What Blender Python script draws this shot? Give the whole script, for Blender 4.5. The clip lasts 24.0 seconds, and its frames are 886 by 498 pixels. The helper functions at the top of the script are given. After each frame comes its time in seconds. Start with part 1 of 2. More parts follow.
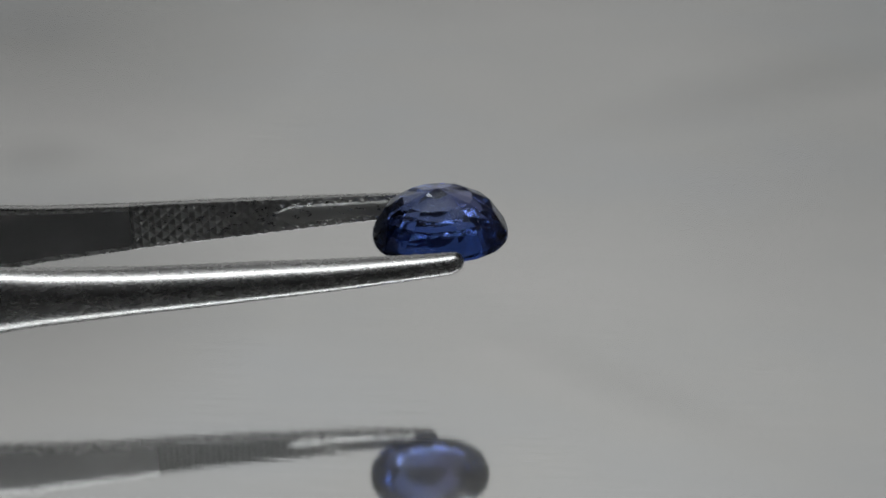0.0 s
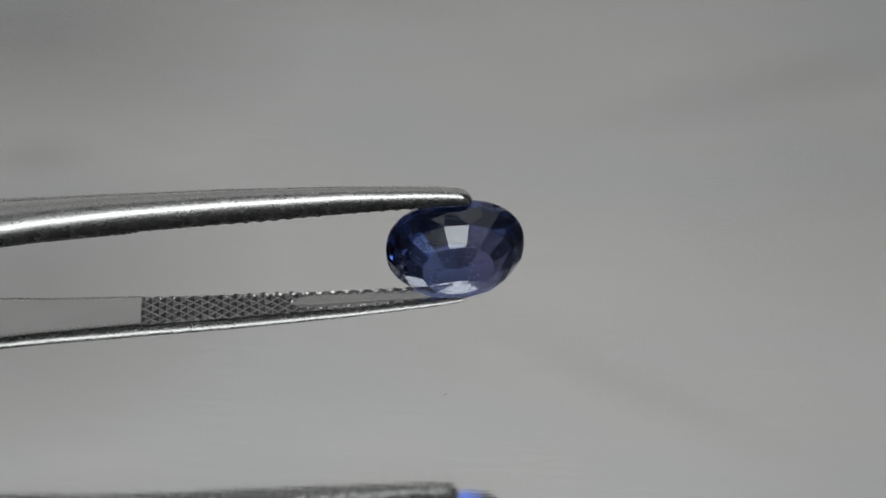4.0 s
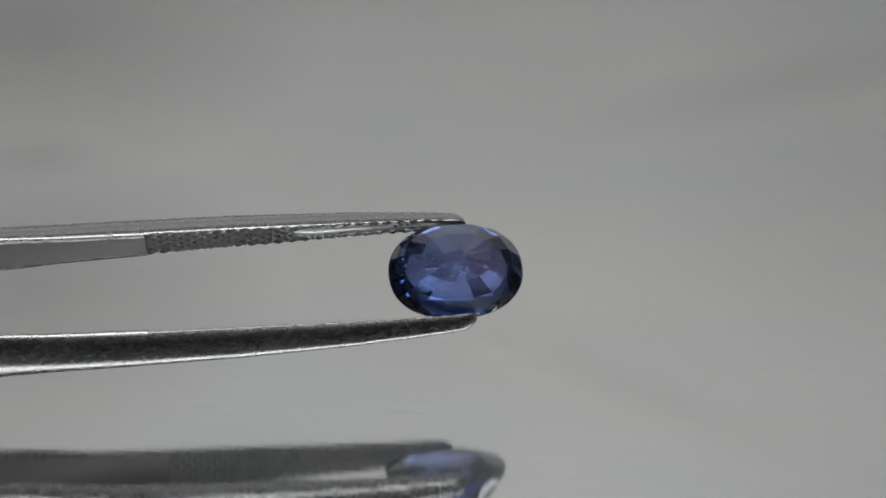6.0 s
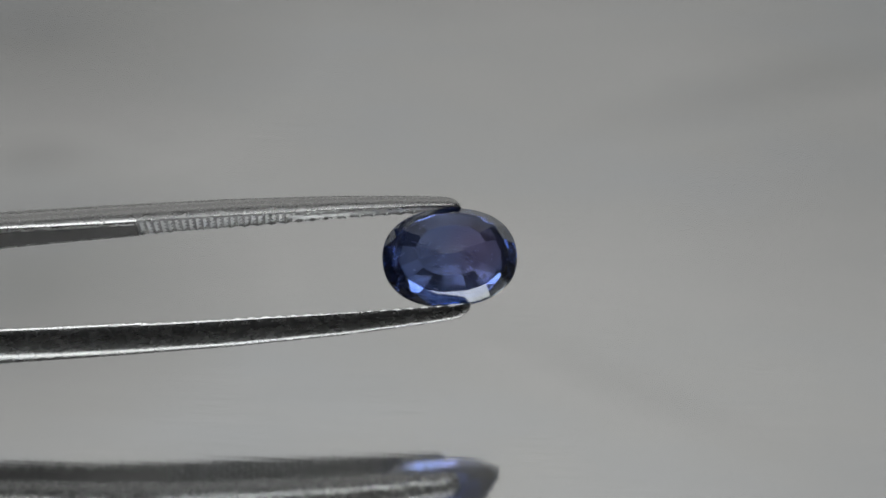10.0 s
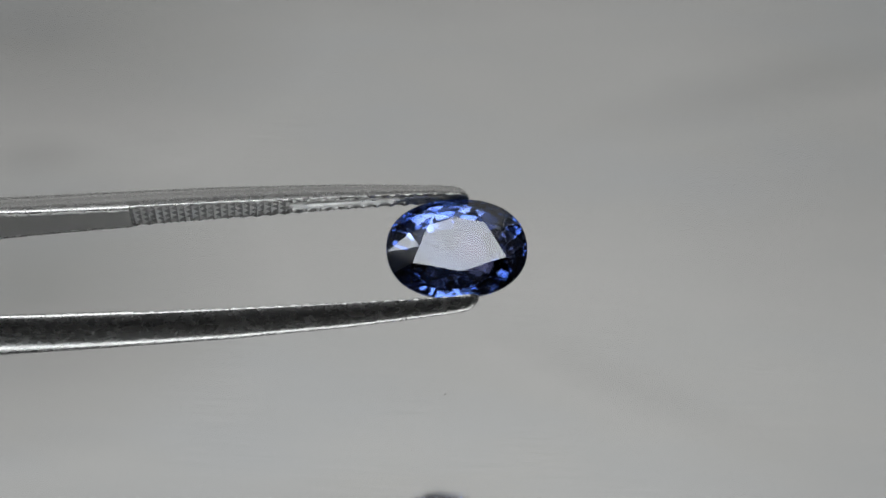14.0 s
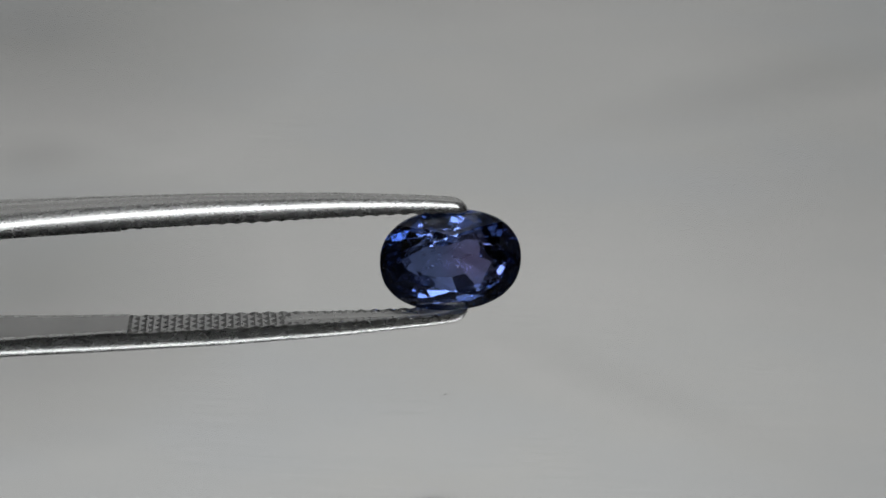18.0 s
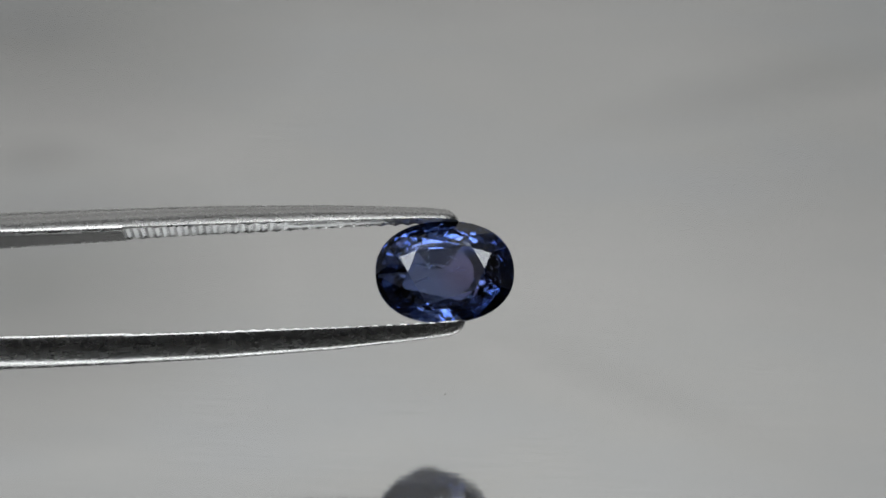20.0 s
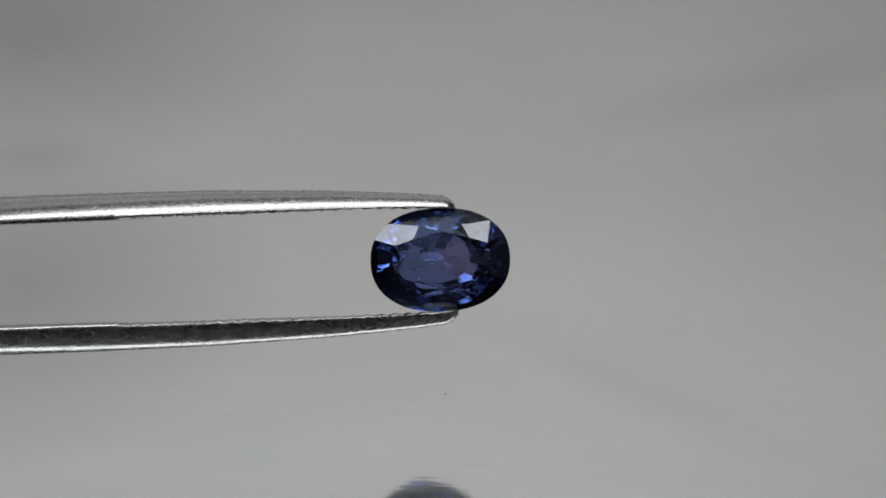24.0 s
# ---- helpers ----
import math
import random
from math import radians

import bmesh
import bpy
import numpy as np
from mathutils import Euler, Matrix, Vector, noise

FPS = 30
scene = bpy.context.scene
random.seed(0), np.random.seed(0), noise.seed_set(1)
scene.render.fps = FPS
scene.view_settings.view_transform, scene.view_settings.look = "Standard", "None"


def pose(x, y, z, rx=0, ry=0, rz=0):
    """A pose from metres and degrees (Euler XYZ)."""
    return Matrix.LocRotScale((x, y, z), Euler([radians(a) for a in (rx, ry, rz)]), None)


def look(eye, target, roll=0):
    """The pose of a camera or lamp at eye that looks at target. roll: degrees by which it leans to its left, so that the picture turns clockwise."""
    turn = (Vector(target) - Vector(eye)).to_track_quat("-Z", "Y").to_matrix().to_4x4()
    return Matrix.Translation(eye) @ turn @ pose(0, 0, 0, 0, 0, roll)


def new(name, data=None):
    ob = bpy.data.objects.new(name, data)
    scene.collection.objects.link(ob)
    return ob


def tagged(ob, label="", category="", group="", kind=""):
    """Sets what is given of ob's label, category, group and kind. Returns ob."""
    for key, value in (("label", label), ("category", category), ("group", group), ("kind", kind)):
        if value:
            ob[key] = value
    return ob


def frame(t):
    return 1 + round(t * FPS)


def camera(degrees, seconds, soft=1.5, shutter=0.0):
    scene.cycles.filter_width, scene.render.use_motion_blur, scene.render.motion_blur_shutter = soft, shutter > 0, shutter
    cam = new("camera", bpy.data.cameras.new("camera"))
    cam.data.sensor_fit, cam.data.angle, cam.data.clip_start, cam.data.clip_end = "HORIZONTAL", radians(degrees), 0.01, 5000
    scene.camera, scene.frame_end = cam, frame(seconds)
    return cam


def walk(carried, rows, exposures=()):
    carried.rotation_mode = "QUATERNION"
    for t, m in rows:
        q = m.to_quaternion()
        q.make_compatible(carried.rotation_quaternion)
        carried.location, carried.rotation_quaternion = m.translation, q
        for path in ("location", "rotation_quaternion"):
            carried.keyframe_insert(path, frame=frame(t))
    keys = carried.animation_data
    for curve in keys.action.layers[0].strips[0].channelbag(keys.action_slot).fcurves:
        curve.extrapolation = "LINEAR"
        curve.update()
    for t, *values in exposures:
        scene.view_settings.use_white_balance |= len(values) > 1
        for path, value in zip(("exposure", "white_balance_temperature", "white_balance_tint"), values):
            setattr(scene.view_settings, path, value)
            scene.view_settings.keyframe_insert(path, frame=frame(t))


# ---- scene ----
# Millimetre scale macro shot: a sapphire in gem tweezers over a brushed metal sheet.
MM = 0.001
LENS = 29.5
FOCUS = 784.0 / math.tan(radians(LENS / 2))
PITCH = 41.4
REACH = 97.3 * MM
SHEET_Z = -12.3 * MM
EYE = Vector((0, -REACH * math.cos(radians(PITCH)), REACH * math.sin(radians(PITCH))))
TILT = 2.6
still = look(EYE, (0, 0, 0), TILT)
turn = still.to_3x3()
RIGHT, ABOVE, AHEAD = turn.col[0].copy(), turn.col[1].copy(), -turn.col[2]
# axes of the lens: x right, y ahead, z up
LENS_FRAME = Matrix.Translation(EYE) @ Matrix((RIGHT, AHEAD, ABOVE)).transposed().to_4x4()

cam = camera(LENS, 24.0, soft=1.6)
walk(cam, [(0.0, still), (24.0, still)], exposures=[(0.0, -0.10), (9.5, -0.10), (11.4, -0.16), (11.8, -0.15), (12.1, 0.03), (21.0, 0.03), (22.0, -0.02), (24.0, -0.02)])

# ---- light ----
world = bpy.data.worlds.new("world")
scene.world = world
world.use_nodes = True
sky = world.node_tree.nodes
# overcast sky, brighter towards the zenith and above the horizon
height = sky.new("ShaderNodeSeparateXYZ")
world.node_tree.links.new(sky.new("ShaderNodeTexCoord").outputs["Generated"], height.inputs[0])
shade = sky.new("ShaderNodeValToRGB")
for _ in range(2):
    shade.color_ramp.elements.new(0.5)
for e, (at, v) in zip(shade.color_ramp.elements, ((0.0, 1.2), (0.50, 0.50), (0.80, 0.835), (1.0, 0.94))):
    e.position, e.color = at, (v, v * 1.006, v * 0.997, 1)
world.node_tree.links.new(height.outputs["Z"], shade.inputs[0])
world.node_tree.links.new(shade.outputs[0], sky["Background"].inputs[0])
sky["Background"].inputs[1].default_value = 0.7
LAMP_GLOW = 5.6


# ---- materials ----
def material(name):
    m = bpy.data.materials.new(name)
    m.use_nodes = True
    return m, m.node_tree, m.node_tree.nodes["Principled BSDF"]


def link(tree, a, b):
    tree.links.new(a, b)


def ramp(tree, fac, stops):
    r = tree.nodes.new("ShaderNodeValToRGB")
    while len(r.color_ramp.elements) < len(stops):
        r.color_ramp.elements.new(0.5)
    for e, (p, c) in zip(r.color_ramp.elements, stops):
        e.position, e.color = p, (*c, 1) if len(c) == 3 else c
    link(tree, fac, r.inputs[0])
    return r.outputs[0]


def noise_of(tree, scale, detail=3.0, stretch=(1, 1, 1), rough=0.55):
    c = tree.nodes.new("ShaderNodeTexCoord")
    mp = tree.nodes.new("ShaderNodeMapping")
    mp.inputs["Scale"].default_value = stretch
    link(tree, c.outputs["Object"], mp.inputs[0])
    n = tree.nodes.new("ShaderNodeTexNoise")
    n.inputs["Scale"].default_value = scale
    n.inputs["Detail"].default_value = detail
    n.inputs["Roughness"].default_value = rough
    link(tree, mp.outputs[0], n.inputs["Vector"])
    return n.outputs["Fac"]


def bump(tree, height, strength, distance, after=None):
    b = tree.nodes.new("ShaderNodeBump")
    b.inputs["Strength"].default_value = strength
    b.inputs["Distance"].default_value = distance
    link(tree, height, b.inputs["Height"])
    if after:
        link(tree, after, b.inputs["Normal"])
    return b.outputs[0]


def grey(v):
    return (v, v, v)


def plain(name, colour, rough, scale, spread=0.08, strength=0.15):
    m, tree, b = material(name)
    n = noise_of(tree, scale, 5.0)
    lo = tuple(c * (1 - spread) for c in colour)
    hi = tuple(min(1, c * (1 + spread)) for c in colour)
    link(tree, ramp(tree, n, [(0.3, lo), (0.7, hi)]), b.inputs["Base Color"])
    b.inputs["Roughness"].default_value = rough
    link(tree, bump(tree, noise_of(tree, scale * 12, 4.0), strength, 0.001), b.inputs["Normal"])
    return m


def mark_or_reflection(tree, at, radius, depth, turned=0.0):
    """A soft oval mark or painted-in reflection at a place on the sheet, turned by degrees, as a factor near 1."""
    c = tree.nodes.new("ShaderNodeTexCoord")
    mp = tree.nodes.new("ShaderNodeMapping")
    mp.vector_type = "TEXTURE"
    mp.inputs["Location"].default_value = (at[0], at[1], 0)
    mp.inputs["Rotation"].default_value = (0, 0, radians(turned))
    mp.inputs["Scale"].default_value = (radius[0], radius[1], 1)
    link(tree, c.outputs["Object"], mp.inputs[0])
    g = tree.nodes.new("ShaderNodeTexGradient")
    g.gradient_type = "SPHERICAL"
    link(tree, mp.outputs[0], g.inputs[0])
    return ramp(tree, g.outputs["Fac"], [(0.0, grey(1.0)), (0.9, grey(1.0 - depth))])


def times(tree, a, b):
    m = tree.nodes.new("ShaderNodeMix")
    m.data_type, m.blend_type = "RGBA", "MULTIPLY"
    m.inputs["Factor"].default_value = 1.0
    link(tree, a, m.inputs["A"])
    link(tree, b, m.inputs["B"])
    return m.outputs["Result"]


def brushed_sheet():
    m, tree, b = material("brushed_sheet")
    fine = noise_of(tree, 1.0, 4.0, (120, 5200, 1))
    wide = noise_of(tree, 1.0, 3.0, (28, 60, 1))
    # broad noise shifts the tint from cool to warm
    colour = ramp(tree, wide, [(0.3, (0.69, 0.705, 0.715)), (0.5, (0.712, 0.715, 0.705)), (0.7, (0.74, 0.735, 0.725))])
    streak = noise_of(tree, 1.0, 4.0, (60, 2400, 1), 0.65)
    colour = times(tree, colour, ramp(tree, streak, [(0.35, grey(0.985)), (0.65, grey(1.0))]))
    # short dark brush scratches, in patches
    scratch = noise_of(tree, 1.0, 3.0, (260, 9000, 1), 0.6)
    patch = noise_of(tree, 1.0, 2.0, (70, 160, 1))
    marks = tree.nodes.new("ShaderNodeMix")
    marks.data_type = "RGBA"
    link(tree, ramp(tree, patch, [(0.42, grey(0.0)), (0.62, grey(1.0))]), marks.inputs["Factor"])
    marks.inputs["A"].default_value = (1, 1, 1, 1)
    link(tree, ramp(tree, scratch, [(0.30, grey(0.93)), (0.42, grey(1.0))]), marks.inputs["B"])
    colour = times(tree, colour, marks.outputs["Result"])
    # a fingermark first; the other ovals paint in soft reflections and darker corners
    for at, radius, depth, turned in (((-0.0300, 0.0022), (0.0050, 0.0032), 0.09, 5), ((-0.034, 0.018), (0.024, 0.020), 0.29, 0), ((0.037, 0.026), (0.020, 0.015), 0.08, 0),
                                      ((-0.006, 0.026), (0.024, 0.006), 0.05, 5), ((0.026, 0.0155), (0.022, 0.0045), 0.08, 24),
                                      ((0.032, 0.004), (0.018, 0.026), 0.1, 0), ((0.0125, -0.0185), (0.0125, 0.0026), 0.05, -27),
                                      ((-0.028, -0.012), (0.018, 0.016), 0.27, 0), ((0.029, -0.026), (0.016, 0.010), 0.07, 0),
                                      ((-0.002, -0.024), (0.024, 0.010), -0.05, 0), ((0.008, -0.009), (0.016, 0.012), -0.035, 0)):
        colour = times(tree, colour, mark_or_reflection(tree, at, radius, depth, turned))
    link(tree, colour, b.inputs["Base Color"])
    b.inputs["Metallic"].default_value = 1.0
    b.inputs["Roughness"].default_value = 0.055
    soft = bump(tree, noise_of(tree, 1.0, 2.0, (45, 45, 45)), 0.2, 0.0002)
    brushed = bump(tree, fine, 0.22, 0.00001, soft)
    link(tree, brushed, b.inputs["Normal"])
    # part of the surface is matt between the brush lines
    haze = tree.nodes.new("ShaderNodeBsdfGlossy")
    haze.inputs["Roughness"].default_value = 0.38
    link(tree, colour, haze.inputs["Color"])
    mix = tree.nodes.new("ShaderNodeMixShader")
    link(tree, ramp(tree, fine, [(0.3, grey(0.17)), (0.7, grey(0.21))]), mix.inputs[0])
    link(tree, b.outputs[0], mix.inputs[1])
    link(tree, haze.outputs[0], mix.inputs[2])
    link(tree, mix.outputs[0], tree.nodes["Material Output"].inputs["Surface"])
    return m


def steel(name, tone, rough, spread, grain, across=False):
    """Satin steel: a fine grain along the arm (or ground across it) with mottled gloss."""
    m, tree, b = material(name)
    lines = noise_of(tree, 1.0, 5.0, (9000, 900, 900) if across else (2600, 9000, 9000), 0.65)
    blotch = noise_of(tree, 1.0, 4.0, (1600, 3000, 3000), 0.65)
    fade = noise_of(tree, 1.0, 3.0, (160, 260, 260))
    colour = ramp(tree, fade, [(0.3, (tone * 0.95, tone * 0.95, tone * 0.94)), (0.7, (tone * 1.04, tone * 1.04, tone * 1.03))])
    link(tree, colour, b.inputs["Base Color"])
    b.inputs["Metallic"].default_value = 1.0
    link(tree, ramp(tree, blotch, [(0.3, grey(rough - spread)), (0.7, grey(rough + spread))]), b.inputs["Roughness"])
    link(tree, bump(tree, lines, grain, 0.00002, bump(tree, blotch, grain, 0.00003)), b.inputs["Normal"])
    return m


def sapphire():
    """Tinted glass with a thin untinted surface gloss."""
    m, tree, b = material("sapphire")
    tree.nodes.remove(b)
    body_pass = tree.nodes.new("ShaderNodeBsdfRefraction")
    body_pass.inputs["IOR"].default_value = 1.77
    body_pass.inputs["Roughness"].default_value = 0.1
    # a paler, pinkish zone beside the middle
    spot = tree.nodes.new("ShaderNodeTexGradient")
    spot.gradient_type = "SPHERICAL"
    sm = tree.nodes.new("ShaderNodeMapping")
    sm.inputs["Location"].default_value = (-0.55, 0, 0)
    sm.inputs["Scale"].default_value = (1 / (2.3 * MM), 0, 1 / (2.0 * MM))
    link(tree, tree.nodes.new("ShaderNodeTexCoord").outputs["Object"], sm.inputs[0])
    link(tree, sm.outputs[0], spot.inputs[0])
    body = ramp(tree, spot.outputs["Fac"], [(0.1, (0.35, 0.41, 0.61)), (0.7, (0.42, 0.41, 0.59))])
    # shade painted in: a deeper blue rim round a paler heart
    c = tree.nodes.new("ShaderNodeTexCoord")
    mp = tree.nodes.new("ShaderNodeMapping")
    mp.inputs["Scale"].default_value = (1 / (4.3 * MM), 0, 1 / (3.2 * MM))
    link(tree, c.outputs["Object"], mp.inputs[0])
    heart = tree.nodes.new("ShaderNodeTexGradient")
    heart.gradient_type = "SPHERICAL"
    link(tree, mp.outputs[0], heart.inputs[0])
    rim_shade = ramp(tree, heart.outputs["Fac"], [(0.14, (0.52, 0.64, 0.82)), (0.36, (1.0, 1.0, 1.0))])
    link(tree, times(tree, body, rim_shade), body_pass.inputs["Color"])
    gloss = tree.nodes.new("ShaderNodeBsdfGlossy")
    gloss.inputs["Roughness"].default_value = 0.0
    gloss.inputs["Color"].default_value = (0.90, 0.93, 0.98, 1)
    polish = tree.nodes.new("ShaderNodeFresnel")
    polish.inputs["IOR"].default_value = 1.77
    mix = tree.nodes.new("ShaderNodeMixShader")
    link(tree, polish.outputs[0], mix.inputs[0])
    link(tree, body_pass.outputs[0], mix.inputs[1])
    link(tree, gloss.outputs[0], mix.inputs[2])
    link(tree, mix.outputs[0], tree.nodes["Material Output"].inputs["Surface"])
    return m


SHEET = brushed_sheet()
STEEL = steel("satin_steel", 0.40, 0.27, 0.025, 0.012)
KNURL = steel("knurled_steel", 0.38, 0.29, 0.03, 0.01)
FACE = steel("ground_steel", 0.38, 0.18, 0.05, 0.03, across=True)
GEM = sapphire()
WALL_SIDE = plain("grey_wall_paint", (0.16, 0.16, 0.165), 0.75, 3.0)
WALL_DARK = plain("unseen_dark_backing", (0.012, 0.012, 0.013), 0.8, 3.0)
CEILING = plain("ceiling_paint", (0.58, 0.58, 0.58), 0.8, 3.0, 0.03)
DUST = plain("grey_dust", (0.22, 0.21, 0.2), 0.8, 900.0)
NEEDLE = plain("pale_inclusion", (0.5, 0.53, 0.62), 0.6, 2000.0)
WOOD = plain("dark_table_laminate", (0.06, 0.052, 0.048), 0.5, 20.0, 0.2)
glow, tree, b = material("lamp_diffuser")
b.inputs["Emission Color"].default_value = (0.97, 0.99, 1.0, 1)
b.inputs["Emission Strength"].default_value = LAMP_GLOW
LAMP = glow
LAMP_FRAME = plain("white_lamp_frame", (0.7, 0.7, 0.7), 0.5, 30.0)


# ---- building helpers ----
def mesh_of(name, bm, mat, smooth=False):
    me = bpy.data.meshes.new(name)
    bmesh.ops.recalc_face_normals(bm, faces=bm.faces)
    for f in bm.faces:
        f.smooth = smooth
    bm.to_mesh(me)
    bm.free()
    me.materials.append(mat)
    return me


def part(name, bm, mat, parent, label="", smooth=False):
    ob = new(name, mesh_of(name, bm, mat, smooth))
    ob.parent = parent
    return tagged(ob, label)


def box(size, at=(0, 0, 0), bevel=0.0):
    bm = bmesh.new()
    bmesh.ops.create_cube(bm, size=1.0)
    bmesh.ops.scale(bm, vec=size, verts=bm.verts)
    if bevel:
        bmesh.ops.bevel(bm, geom=bm.edges, offset=bevel, segments=2, affect="EDGES")
    bmesh.ops.translate(bm, vec=at, verts=bm.verts)
    return bm


def structure(name, bm, mat, label, category):
    return tagged(new(name, mesh_of(name, bm, mat)), label, category, kind="structure")


# ---- room: table height is at the sheet ----
TABLE_Z = SHEET_Z - 0.0015
FLOOR_Z = TABLE_Z - 0.75
TOP_Z = TABLE_Z + 1.9
X0, X1, Y0, Y1 = -2.0, 2.0, -1.2, 0.75
MX, MY, MZ = (X0 + X1) / 2, (Y0 + Y1) / 2, (FLOOR_Z + TOP_Z) / 2
TALL = TOP_Z - FLOOR_Z
structure("floor", box((X1 - X0 + 0.4, Y1 - Y0 + 0.4, 0.1), (MX, MY, FLOOR_Z - 0.05)), WOOD, "dark plain floor of the room", "floor")
structure("ceiling", box((X1 - X0 + 0.4, Y1 - Y0 + 0.4, 0.1), (MX, MY, TOP_Z + 0.05)), CEILING, "pale grey painted ceiling above the table", "ceiling")
# unseen wall, made near-black so steel and stone mirror a dark viewer's side
structure("wall_south", box((X1 - X0, 0.1, TALL), (MX, Y0 - 0.05, MZ)), WALL_DARK, "unseen near-black wall added behind the viewer to darken reflections", "wall")
structure("wall_east", box((0.1, Y1 - Y0 + 0.2, TALL), (X1 + 0.05, MY, MZ)), WALL_SIDE, "grey painted side wall", "wall")
structure("wall_west", box((0.1, Y1 - Y0 + 0.2, TALL), (X0 - 0.05, MY, MZ)), WALL_SIDE, "grey painted side wall", "wall")

# far wall with a wide window onto the overcast sky
WIN_X, WIN_Z0, WIN_Z1 = 0.75, TABLE_Z + 0.05, TABLE_Z + 1.5
bm = bmesh.new()
for x0, x1, z0, z1 in ((X0, -WIN_X, FLOOR_Z, TOP_Z), (WIN_X, X1, FLOOR_Z, TOP_Z), (-WIN_X, WIN_X, FLOOR_Z, WIN_Z0), (-WIN_X, WIN_X, WIN_Z1, TOP_Z)):
    r = bmesh.ops.create_cube(bm, size=1.0)["verts"]
    bmesh.ops.scale(bm, vec=(x1 - x0, 0.1, z1 - z0), verts=r)
    bmesh.ops.translate(bm, vec=((x0 + x1) / 2, Y1 + 0.05, (z0 + z1) / 2), verts=r)
structure("wall_north", bm, WALL_SIDE, "grey painted wall with a wide window", "wall")
win = tagged(new("window_1"), "wide open window with a white frame onto an overcast sky", "window", kind="structure")
win.location = (0, Y1 + 0.05, WIN_Z0)
TALL_W = WIN_Z1 - WIN_Z0
part("window_sill", box((2 * WIN_X + 0.06, 0.16, 0.025), (0, 0, 0.0125), 0.003), LAMP_FRAME, win)
part("window_head", box((2 * WIN_X - 0.08, 0.06, 0.04), (0, 0, TALL_W - 0.02), 0.003), LAMP_FRAME, win)
for sx in (-1, 1):
    part("window_jamb", box((0.04, 0.06, TALL_W - 0.025), (sx * (WIN_X - 0.02), 0, 0.0125 + TALL_W / 2), 0.003), LAMP_FRAME, win)


table = tagged(new("table"), "dark laminate table under the brushed sheet", "table")
table.location = (0.0, 0.16, FLOOR_Z)
part("tabletop", box((1.2, 0.8, 0.03), (0, 0, 0.735), 0.004), WOOD, table)
for sx in (-0.55, 0.55):
    for sy in (-0.3, 0.3):
        part("leg", box((0.05, 0.05, 0.72), (sx, sy, 0.36), 0.004), WOOD, table)

lamp = tagged(new("ceiling_light"), "white rectangular pendant light glowing below the ceiling", "ceiling light")
lamp.matrix_basis = pose(0.187, -0.312, TOP_Z, 0, 0, 9)
part("diffuser", box((2.25, 0.34, 0.03), (0, 0, -0.45), 0.004), LAMP, lamp, "glowing white diffuser")
for sx in (-0.85, 0.85):
    part("rod", box((0.012, 0.012, 0.436), (sx, 0, -0.218)), LAMP_FRAME, lamp)

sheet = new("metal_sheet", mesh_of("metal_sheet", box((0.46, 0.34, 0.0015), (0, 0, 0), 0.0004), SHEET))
sheet.location = (0.0, 0.02, SHEET_Z - 0.00075)
tagged(sheet, "grey brushed metal sheet, slightly smudged, soft reflections painted in, mirroring what is above it", "metal sheet")


def dust():
    """A few dark specks lying on the sheet."""
    bm = bmesh.new()
    rng = random.Random(4)
    spots = [(0.55, 0.2, 0.05), (0.9, -4.5, 0.035), (-5.4, 6.4, 0.04), (-10.4, -1.6, 0.03)]
    spots += [(rng.uniform(-25, 25), rng.uniform(-8, 30), rng.uniform(0.02, 0.04)) for _ in range(14)]
    for x, y, r in spots:
        v = bmesh.ops.create_icosphere(bm, subdivisions=1, radius=r * MM)["verts"]
        bmesh.ops.scale(bm, vec=(1.5, 0.8, 0.35), verts=v)
        bmesh.ops.rotate(bm, matrix=Matrix.Rotation(rng.uniform(-0.6, 0.6), 3, "Z"), verts=v)
        bmesh.ops.translate(bm, vec=(x * MM, y * MM, SHEET_Z + 0.2 * r * MM), verts=v)
    return bm


tagged(new("dust", mesh_of("dust", dust(), DUST)), "dark dust specks lying on the metal sheet", "dust", kind="stuff")


# ---- tweezers ----
def between(s, table_of):
    xs, ys = zip(*table_of)
    return float(np.interp(s, xs, ys))


TIP_X = 0.96
TIP_W = 1.45
GAP = [(0, 3.27), (2, 3.40), (4, 3.48), (7.4, 3.58), (14.1, 3.67), (20.8, 3.66), (27.5, 3.61), (60, 5.2), (90, 4.6), (125, 1.0), (135, 0.75)]
THICK = [(0, 0.72), (2, 0.89), (4, 1.02), (7.4, 1.24), (14.1, 1.48), (20.8, 1.58), (27.5, 1.6), (60, 1.8), (135, 1.6)]
WIDE = [(0, TIP_W), (7.4, 2.1), (14.1, 2.75), (19.2, 3.2), (24.3, 3.9), (27.5, 4.7), (60, 8.5), (100, 9.0), (135, 7.0)]
KNURL_END = 19.2
GROOVE_END = 10.8


def arm_numbers(s):
    w, th = between(s, WIDE), between(s, THICK)
    if s < TIP_W / 2:
        k = math.sqrt(max(0.0, 1 - (1 - s / (TIP_W / 2)) ** 2))
        w *= max(k, 0.12)
    inner = between(s, GAP) - th / 2
    if s < 0.9:
        th *= 0.18 + 0.82 * max(0.0, 1 - (1 - s / 0.9) ** 2) ** 0.65
    return w, th, inner + th / 2


def outline(w, th, n=28):
    pts = []
    side = 0.13 * th
    lean = radians(10)
    for i in range(n + 1):
        a = lean + (math.pi - 2 * lean) * i / n
        v = math.cos(a) / math.cos(lean) * w / 2
        h = (math.sin(a) - math.sin(lean)) / (1 - math.sin(lean)) * (th - side)
        pts.append((v, side + h - th / 2))
    return pts


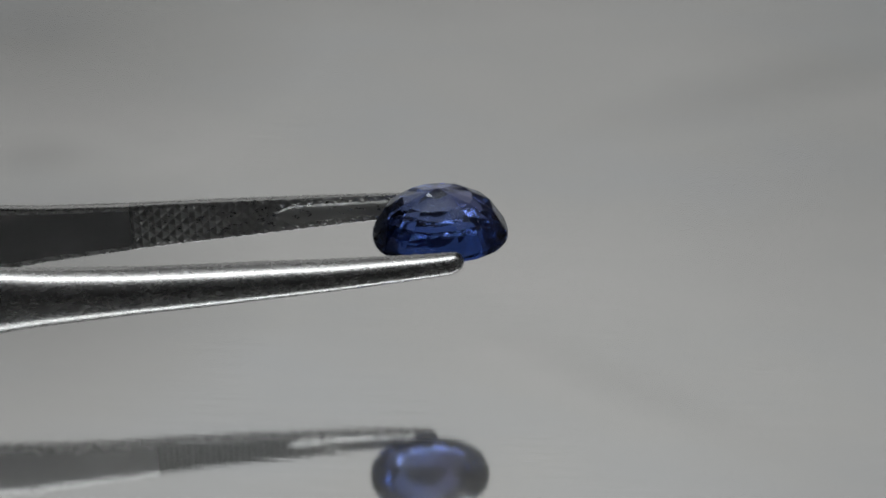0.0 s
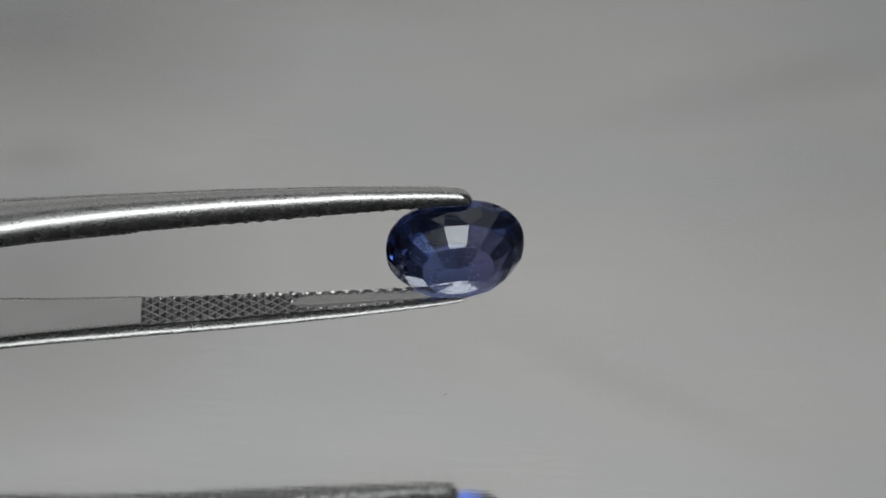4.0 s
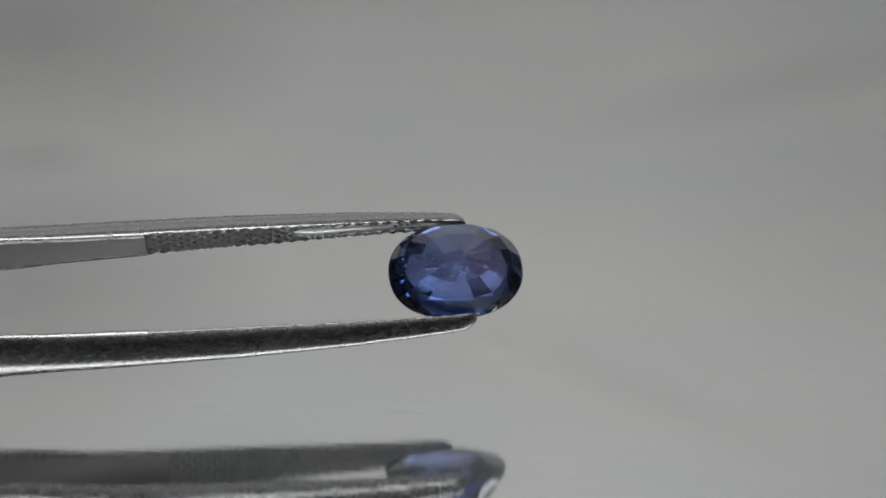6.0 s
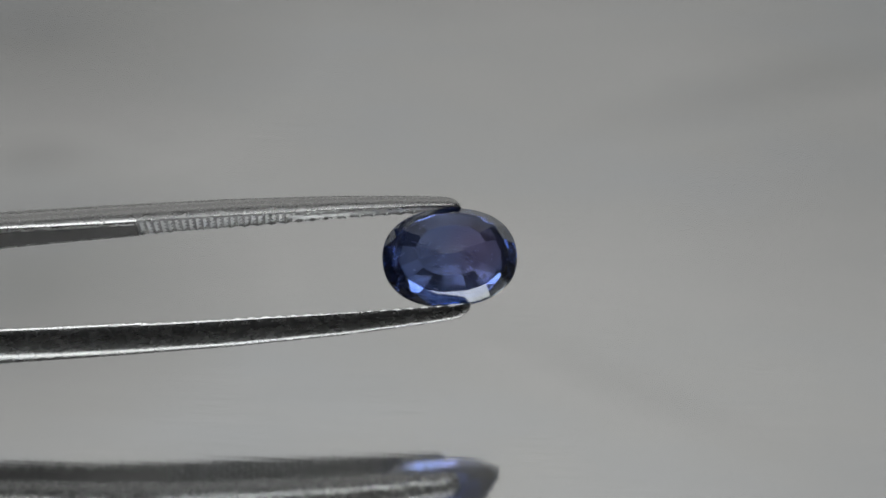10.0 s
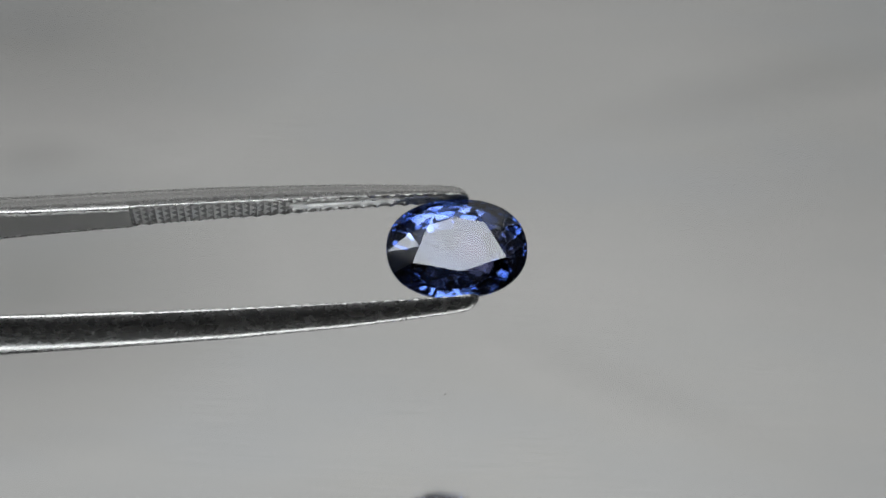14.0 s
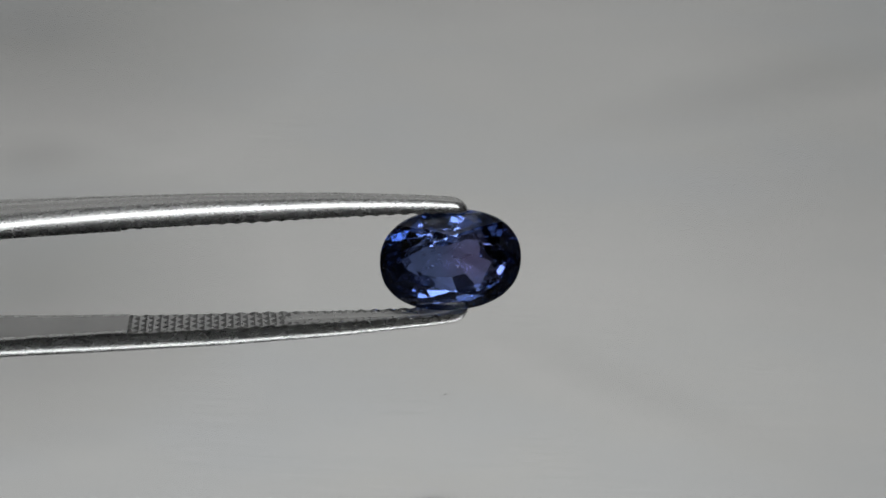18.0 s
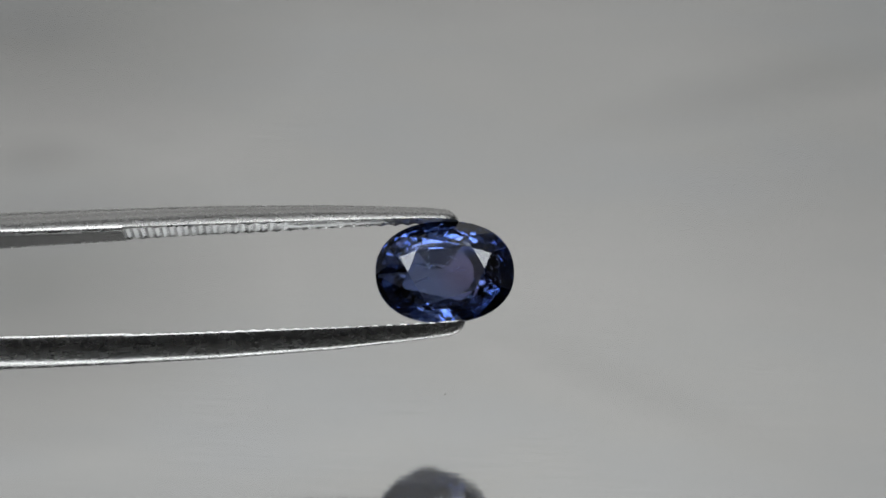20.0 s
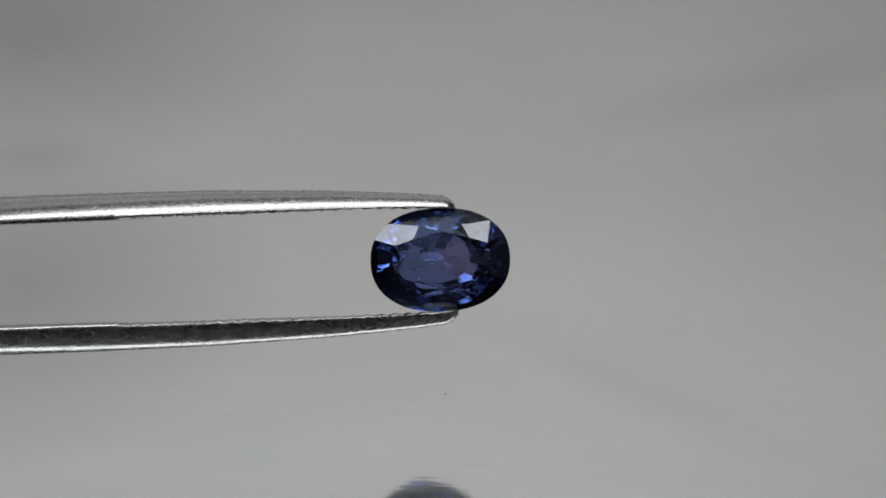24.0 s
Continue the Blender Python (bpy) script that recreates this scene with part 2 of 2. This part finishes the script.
def arm_body(side):
    """One arm, lofted from the tip backwards; side is +1 or -1."""
    steps = [0.0, 0.02, 0.05, 0.09, 0.14, 0.2, 0.28, 0.38, 0.5, 0.65, 0.8, 1.0] + [1.5 + 0.5 * i for i in range(36)] + [KNURL_END, KNURL_END + 0.02] + [19.5 + 0.5 * i for i in range(19)] + [30, 34, 40, 50, 60, 75, 90, 105, 118, 128, 135]
    bm = bmesh.new()
    rings = []
    for s in steps:
        w, th, g = arm_numbers(s)
        toothed = s <= KNURL_END
        deep = 0.34 * min(1.0, th / 0.9) if toothed else 0.0
        c = 0.07 * min(1.0, th)
        if toothed:
            edge = [(0.8 * w / 2, deep), (0.85 * w / 2, deep), (0.9 * w / 2, deep), (0.99 * w / 2, 0.13 * th)]
        else:
            edge = [(0.8 * w / 2, 0.0), (w / 2 - c, 0.0), (w / 2 - 0.3 * c, 0.3 * c), (w / 2, c)]
        pts = [(v, n - th / 2) for v, n in edge] + outline(w, th) + [(-v, n - th / 2) for v, n in reversed(edge)]
        rings.append([bm.verts.new(((TIP_X - s) * MM, v * MM, side * (g + n) * MM)) for v, n in pts])
    for a, b in zip(rings, rings[1:]):
        for i in range(len(a)):
            j = (i + 1) % len(a)
            bm.faces.new((a[i], a[j], b[j], b[i])).material_index = 1 if j == 0 else 0
    bm.faces.new(rings[0])
    bm.faces.new(list(reversed(rings[-1])))
    for e in bm.edges:
        e.smooth = True
    return bm


def tri(u):
    return 1 - abs((u % 1.0) * 2 - 1)


PEAK = 0.81


def grip_height(s, v, w):
    """Height of the knurling against the flat inner face, in millimetres: pyramids cut into it."""
    teeth = (min(tri((s + v) / PEAK), tri((s - v) / PEAK)) - 0.1) / 0.9
    h = (-0.02 - 0.19 * (1 - max(0.0, teeth))) * (0.35 + 0.65 * max(0.0, min(1.0, (w / 2 - abs(v)) / 0.22)))
    if s < GROOVE_END:
        half = 0.34 * w * min(1.0, ((GROOVE_END - s) / 1.3) ** 0.6) if s > 0.9 else 0.0
        if abs(v) < half:
            edge = min(1.0, (half - abs(v)) / 0.16)
            h = h * (1 - edge) - (0.07 + 0.19 * (1 - (v / half) ** 2)) * edge
    if s < 2.4:
        h *= (s / 2.4) ** 1.3
    return h


def grip(side):
    """Knurled inner face of small pyramids that break through both rims, with the long scoop towards the tip."""
    d = PEAK / 20
    n_s, n_v = int(KNURL_END / d), 46
    bm = bmesh.new()
    top, high, shut, skirt = [], [], [], []
    for i in range(n_s + 1):
        s = i * d
        w, th, g = arm_numbers(max(s, 0.02))
        lim = max(w / 2 - 0.055, 0.85 * w / 2)

        def at(v, e):
            return bm.verts.new(((TIP_X - s) * MM, v * MM, side * (g - th / 2 - e) * MM))

        row, hs = [], []
        for j in range(-n_v, n_v + 1):
            v = max(-lim, min(lim, j * d))
            e = grip_height(s, v, w)
            row.append(at(v, e))
            hs.append(e)
        top.append(row)
        high.append(hs)
        shut.append([abs(j) * d >= lim for j in range(-n_v, n_v + 1)])
        foot = -0.14 * th
        skirt.append([[at(k * v, e) for v, e in ((lim, hs[0]), (0.25 * lim + 0.75 * w / 2, max(hs[0] - 0.018, foot)), (w / 2, max(hs[0] - 0.06, foot)), (w / 2, foot))] for k in (-1, 1)])
    for i in range(n_s):
        for j in range(2 * n_v):
            if shut[i][j] and shut[i][j + 1] and shut[i + 1][j] and shut[i + 1][j + 1]:
                continue
            ha, hb, hc, he = high[i][j], high[i][j + 1], high[i + 1][j + 1], high[i + 1][j]
            va, vb, vc, ve = top[i][j], top[i][j + 1], top[i + 1][j + 1], top[i + 1][j]
            for f in (((va, vb, vc), (va, vc, ve)) if ha + hc < hb + he else ((va, vb, ve), (vb, vc, ve))):
                bm.faces.new(f)
        for k in (0, 1):
            for c in (0, 1, 2):
                a, b, e, f = skirt[i][k][c], skirt[i][k][c + 1], skirt[i + 1][k][c + 1], skirt[i + 1][k][c]
                bm.faces.new((a, b, e, f))
    bmesh.ops.remove_doubles(bm, verts=bm.verts, dist=1e-7)
    return bm


def sharp_shade(ob, degrees):
    ob.data.set_sharp_from_angle(angle=radians(degrees))


tweezers = tagged(new("tweezers"), "satin steel gem tweezers with knurled tips gripping the blue stone", "tweezers")
for side in (1, -1):
    arm = part("arm", arm_body(side), STEEL, tweezers, "satin steel arm with a rounded back", smooth=True)
    arm.data.materials.append(FACE)
    sharp_shade(arm, 40)
    teeth = part("knurled_grip", grip(side), KNURL, arm, "diamond-knurled inner grip with a scooped tip", smooth=True)
    sharp_shade(teeth, 24)
part("rivet_block", box((12 * MM, 6.4 * MM, 1.2 * MM), ((TIP_X - 129) * MM, 0, 0), 0.3 * MM), STEEL, tweezers, "steel block joining the arms")


# ---- sapphire ----
def oval(angle, rx, rz):
    k = 2.25
    c, s = math.cos(angle), math.sin(angle)
    return math.copysign(abs(c) ** (2 / k), c) * rx, math.copysign(abs(s) ** (2 / k), s) * rz


KINDS = ["table_facet", "crown", "girdle", "pavilion"]


def stone_mesh():
    """Oval mixed cut: brilliant crown towards +y, stepped pavilion towards -y."""
    A, B = 4.05, 2.985
    bm = bmesh.new()

    def ring(n, rx, rz, y, turn=0.0):
        out = []
        for i in range(n):
            x, z = oval(2 * math.pi * (i + turn) / n, rx, rz)
            out.append(bm.verts.new((x * MM, y * MM, z * MM)))
        return out

    def flush(corner, a, b, c):
        """Lowers or lifts a girdle corner into the plane of a facet."""
        n = (b.co - a.co).cross(c.co - a.co)
        corner.co.y = a.co.y - ((corner.co.x - a.co.x) * n.x + (corner.co.z - a.co.z) * n.z) / n.y

    def facet(kind, *corners):
        bm.faces.new(corners).material_index = KINDS.index(kind)

    n = 48
    upper = ring(n, A, B, 0.08)
    lower = ring(n, A, B, -0.13)
    # crown: eight stars, eight mains, sixteen girdle facets
    tab = ring(8, A * 0.55, B * 0.55, 0.714)
    mid = ring(8, A * 0.71, B * 0.71, 0.567, 0.5)
    facet("table_facet", *tab)
    for i in range(8):
        facet("crown", tab[i], tab[(i + 1) % 8], mid[i])
        g = upper[6 * i]
        facet("crown", tab[i], mid[i], g)
        facet("crown", tab[i], g, mid[i - 1])
        q = [upper[(6 * i + k) % n] for k in range(7)]
        for k in (1, 2):
            flush(q[k], q[0], q[3], mid[i])
            flush(q[3 + k], q[3], q[6], mid[i])
        facet("crown", mid[i], q[3], q[2], q[1], q[0])
        facet("crown", mid[i], q[6], q[5], q[4], q[3])
    # pavilion: hand-cut sixteen-step rows, skewed to fit the camera's view, short off-centre keel
    rng = random.Random(5)
    lean = [rng.uniform(-0.1, 0.1) for _ in range(16)]

    def row(rx, rz, y, dx, dz):
        out = []
        for i in range(16):
            x, z = oval(2 * math.pi * (i + 0.5 + lean[i]) / 16, rx, rz)
            out.append(bm.verts.new(((x + dx) * MM, (y + rng.uniform(-0.008, 0.008)) * MM, (z + dz) * MM)))
        return out

    belt = ring(n, A * 0.975, B * 0.972, -0.45)
    r1 = row(A * 0.79, B * 0.80, -1.79, -0.10, -0.05)
    r2 = row(A * 0.51, B * 0.505, -2.67, -0.20, -0.12)
    r3 = row(A * 0.20, B * 0.14, -3.16, -0.30, -0.30)
    keel = [bm.verts.new((x * MM, -3.31 * MM, -0.44 * MM)) for x in (-0.75, 0.05)]
    for i in range(16):
        j = (i + 1) % 16
        q = [belt[(3 * i + k + 1) % n] for k in range(4)]
        for k in (1, 2):
            flush(q[k], q[0], q[3], r1[i])
        facet("pavilion", *q, r1[j], r1[i])
        facet("pavilion", r1[i], r1[j], r2[j], r2[i])
        facet("pavilion", r2[i], r2[j], r3[j], r3[i])
        ka = keel[1] if r3[i].co.x > -0.3 * MM else keel[0]
        kb = keel[1] if r3[j].co.x > -0.3 * MM else keel[0]
        if ka is kb:
            facet("pavilion", r3[i], r3[j], ka)
        else:
            facet("pavilion", r3[i], r3[j], kb, ka)
    for i in range(n):
        j = (i + 1) % n
        facet("girdle", upper[i], upper[j], lower[j], lower[i])
        facet("pavilion", lower[i], lower[j], belt[j], belt[i])
    return bm


def split_stone(whole):
    """The cut stone as table, crown, girdle and pavilion, which close into one body."""
    stone = tagged(new("sapphire"), "faceted oval blue sapphire held between the tweezer tips", "gemstone")
    bmesh.ops.recalc_face_normals(whole, faces=whole.faces)
    for k, name in enumerate(KINDS):
        faces = [f for f in whole.faces if f.material_index == k]
        verts, seen = [], {}
        for f in faces:
            for v in f.verts:
                if v not in seen:
                    seen[v] = len(verts)
                    verts.append(tuple(v.co))
        me = bpy.data.meshes.new(name)
        me.from_pydata(verts, [], [[seen[v] for v in f.verts] for f in faces])
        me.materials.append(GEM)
        new(name, me).parent = stone
    whole.free()
    return stone


stone = split_stone(stone_mesh())


def inclusions():
    """Short pale needles and feathers inside the stone, near its heart."""
    bm = bmesh.new()
    rng = random.Random(11)
    for _ in range(26):
        long = rng.uniform(0.12, 0.55)
        v = bmesh.ops.create_icosphere(bm, subdivisions=1, radius=0.5 * MM)["verts"]
        bmesh.ops.scale(bm, vec=(long, rng.uniform(0.02, 0.05), rng.uniform(0.025, 0.06)), verts=v)
        turn = Matrix.Rotation(rng.gauss(0.25, 0.5), 3, "Y") @ Matrix.Rotation(rng.gauss(0, 0.4), 3, "Z")
        bmesh.ops.rotate(bm, matrix=turn, verts=v)
        at = (rng.gauss(-0.1, 0.95), rng.uniform(-1.5, 0.1), rng.gauss(-0.2, 0.55))
        bmesh.ops.translate(bm, vec=tuple(c * MM for c in at), verts=v)
    return bm


part("inclusions", inclusions(), NEEDLE, stone, "fine pale needles inside the stone", smooth=True)


# ---- movement ----
AWAY = 7
# extra roll of the tweezers against the stone, tuned to fit the view
ROLL_FIT = [(0, 0), (12.1, 0), (12.6, 3), (15.2, 3), (16, 0), (20, 0), (20.3, 3.5), (20.9, 3), (21.2, 2), (21.5, 0), (24, 0)]


def hold(away, x, far, up, roll, lean):
    """Pose in the hand: millimetres along the lens axes, the turn away from the lens, the roll and the lean, in degrees."""
    return LENS_FRAME @ pose(x * MM, far * MM, up * MM) @ pose(0, 0, 0, 0, -lean, 0) @ pose(0, 0, 0, 0, 0, away) @ pose(0, 0, 0, roll)


def motions():
    rows = (
        (0, -0.16, 100.52, 0.97, -53, 4.66),
        (0.25, 0.16, 100.52, 0.38, -41, 4.60),
        (0.5, 0.10, 100.10, 0.19, -33, 4.39),
        (0.75, 0.12, 99.68, 0.26, -27, 4.10),
        (1, 0.16, 99.26, -0.21, -20.5, 3.79),
        (1.25, 0.18, 99.26, -0.14, -18.5, 3.69),
        (1.5, 0.26, 99.26, -0.31, -14.5, 3.64),
        (1.75, 0.26, 99.26, -0.40, -10, 3.60),
        (2, 0.26, 98.85, 0.27, -5, 3.57),
        (2.25, 0.30, 98.85, 0.20, -2, 3.57),
        (2.5, 0.37, 98.85, 0.22, 2, 3.59),
        (2.75, 0.51, 98.44, 0.18, 10, 3.71),
        (3, 0.55, 98.04, 0.18, 17.5, 3.75),
        (3.25, 0.61, 98.04, 0.16, 23.5, 3.67),
        (3.5, 0.73, 97.63, 0.14, 30, 3.51),
        (4.2, 0.69, 98.04, 0.12, 27, 3.52),
        (4.9, 0.60, 98.85, -0.31, 2, 3.64),
        (5.5, 0.65, 99.26, -0.80, -15.5, 3.55),
        (5.75, 0.64, 100.10, -0.92, -17, 3.64),
        (6, 0.76, 100.94, -1.34, -21, 3.69),
        (6.25, 0.76, 100.94, -1.27, -24, 3.63),
        (6.5, 0.78, 100.52, -0.68, -21, 3.59),
        (6.75, 0.64, 100.10, -0.06, -15, 3.64),
        (7, 0.61, 99.68, 0.29, -7, 3.69),
        (7.25, 0.55, 99.68, 0.57, 1, 3.80),
        (7.5, 0.65, 99.26, 0.56, 11, 3.80),
        (7.75, 0.70, 98.44, 0.43, 18, 3.61),
        (8, 0.76, 98.04, 0.31, 23.7, 3.48),
        (8.25, 0.78, 98.04, 0.29, 25, 3.41),
        (8.5, 0.68, 98.44, 0.37, 19, 3.42),
        (8.75, 0.57, 99.68, 0.46, 6, 3.94),
        (9, 0.47, 100.10, 0.46, -1.5, 4.08),
        (9.25, 0.41, 100.52, 0.06, -8, 3.86),
        (9.5, 0.41, 100.94, -0.47, -15.5, 3.54),
        (10, 0.41, 100.52, -0.51, -12, 3.78),
        (10.5, 0.53, 100.10, -0.18, 8, 3.44),
        (11, 0.65, 99.68, 0.05, 38, 2.36),
        (11.5, 0.89, 99.85, 0.27, 66, 2.72),
        (11.7, 0.76, 99.85, 1.22, 89, 4.00),
        (11.9, 0.76, 99.85, 1.20, 101, 4.35),
        (12.1, 0.91, 99.85, 0.29, 104.5, 4.20),
        (12.3, 1.12, 99.85, 0.52, 114, 4.34),
        (12.5, 1.09, 99.44, 0.00, 121, 4.36),
        (12.7, 1.08, 99.04, 0.55, 130.5, 4.19),
        (12.9, 1.18, 98.63, 0.65, 134.5, 4.05),
        (13.1, 1.16, 97.34, 0.56, 141.5, 3.82),
        (13.3, 0.99, 96.45, 0.40, 145.5, 3.66),
        (13.5, 0.96, 96.06, 0.11, 152, 3.53),
        (13.7, 0.85, 96.06, 0.13, 156.5, 3.51),
        (13.9, 0.81, 96.06, 0.03, 161.5, 3.43),
        (14.1, 0.79, 96.06, 0.05, 158, 3.45),
        (14.3, 0.76, 96.45, 0.09, 153, 3.45),
        (14.5, 0.74, 96.84, 0.19, 147, 3.47),
        (14.7, 0.71, 97.63, 0.01, 141, 3.54),
        (14.9, 0.78, 97.63, -0.36, 136, 3.83),
        (15.1, 0.67, 97.63, 0.02, 141.3, 3.97),
        (15.3, 0.73, 97.24, 0.25, 147, 3.89),
        (15.5, 0.77, 97.24, 0.11, 152, 3.75),
        (15.7, 0.83, 96.84, -0.06, 156, 3.74),
        (15.9, 0.93, 96.84, -0.11, 161, 3.75),
        (16.1, 0.89, 96.84, -0.08, 164, 3.64),
        (16.3, 0.90, 96.45, -0.10, 166.7, 3.37),
        (16.5, 0.79, 96.06, -0.12, 169.7, 3.11),
        (16.7, 0.64, 95.67, -0.30, 175.5, 3.02),
        (16.9, 0.49, 95.29, -0.53, 185, 2.99),
        (17.1, 0.49, 95.29, -0.57, 193.5, 2.90),
        (17.3, 0.56, 95.67, -0.65, 203, 2.76),
        (17.5, 0.48, 95.67, -0.63, 201, 2.70),
        (18.2, 0.42, 96.06, -0.66, 194, 2.14),
        (18.9, 0.14, 97.63, -0.87, 174, 1.63),
        (19.5, -0.01, 98.85, -1.08, 162, 2.19),
        (19.7, 0.11, 98.44, -1.33, 165, 2.24),
        (20, 0.12, 97.63, -1.33, 170, 2.39),
        (20.3, 0.24, 96.45, -1.21, 182.5, 2.40),
        (20.6, 0.49, 95.29, -1.50, 204, 2.29),
        (20.9, 0.43, 95.29, -1.54, 194, 1.94),
        (21, 0.33, 95.55, -1.47, 191, 1.55),
        (21.2, 0.25, 96.06, -1.81, 184, 1.41),
        (21.5, -0.05, 96.84, -1.70, 171, 1.37),
        (21.8, -0.36, 97.63, -1.32, 163, 1.83),
        (22.1, -0.82, 98.04, -0.04, 155, 2.21),
        (22.4, -0.78, 97.63, 0.34, 158, 2.28),
        (22.7, -0.74, 97.24, 0.67, 163, 2.35),
        (22.9, -0.51, 97.24, 0.42, 166.5, 2.43),
        (23.2, -0.26, 97.63, -0.11, 170.5, 2.42),
        (23.5, -0.28, 97.24, -0.67, 175, 2.40),
        (23.7, -0.22, 96.84, -0.66, 178, 2.18),
        (24, -0.14, 96.84, -0.62, 180.5, 2.04),
    )
    walk(tweezers, [(t, hold(AWAY, x, far, up, roll + between(t, ROLL_FIT), lean)) for t, x, far, up, roll, lean in rows])
    walk(stone, [(t, hold(AWAY, *row)) for t, *row in rows])


motions()
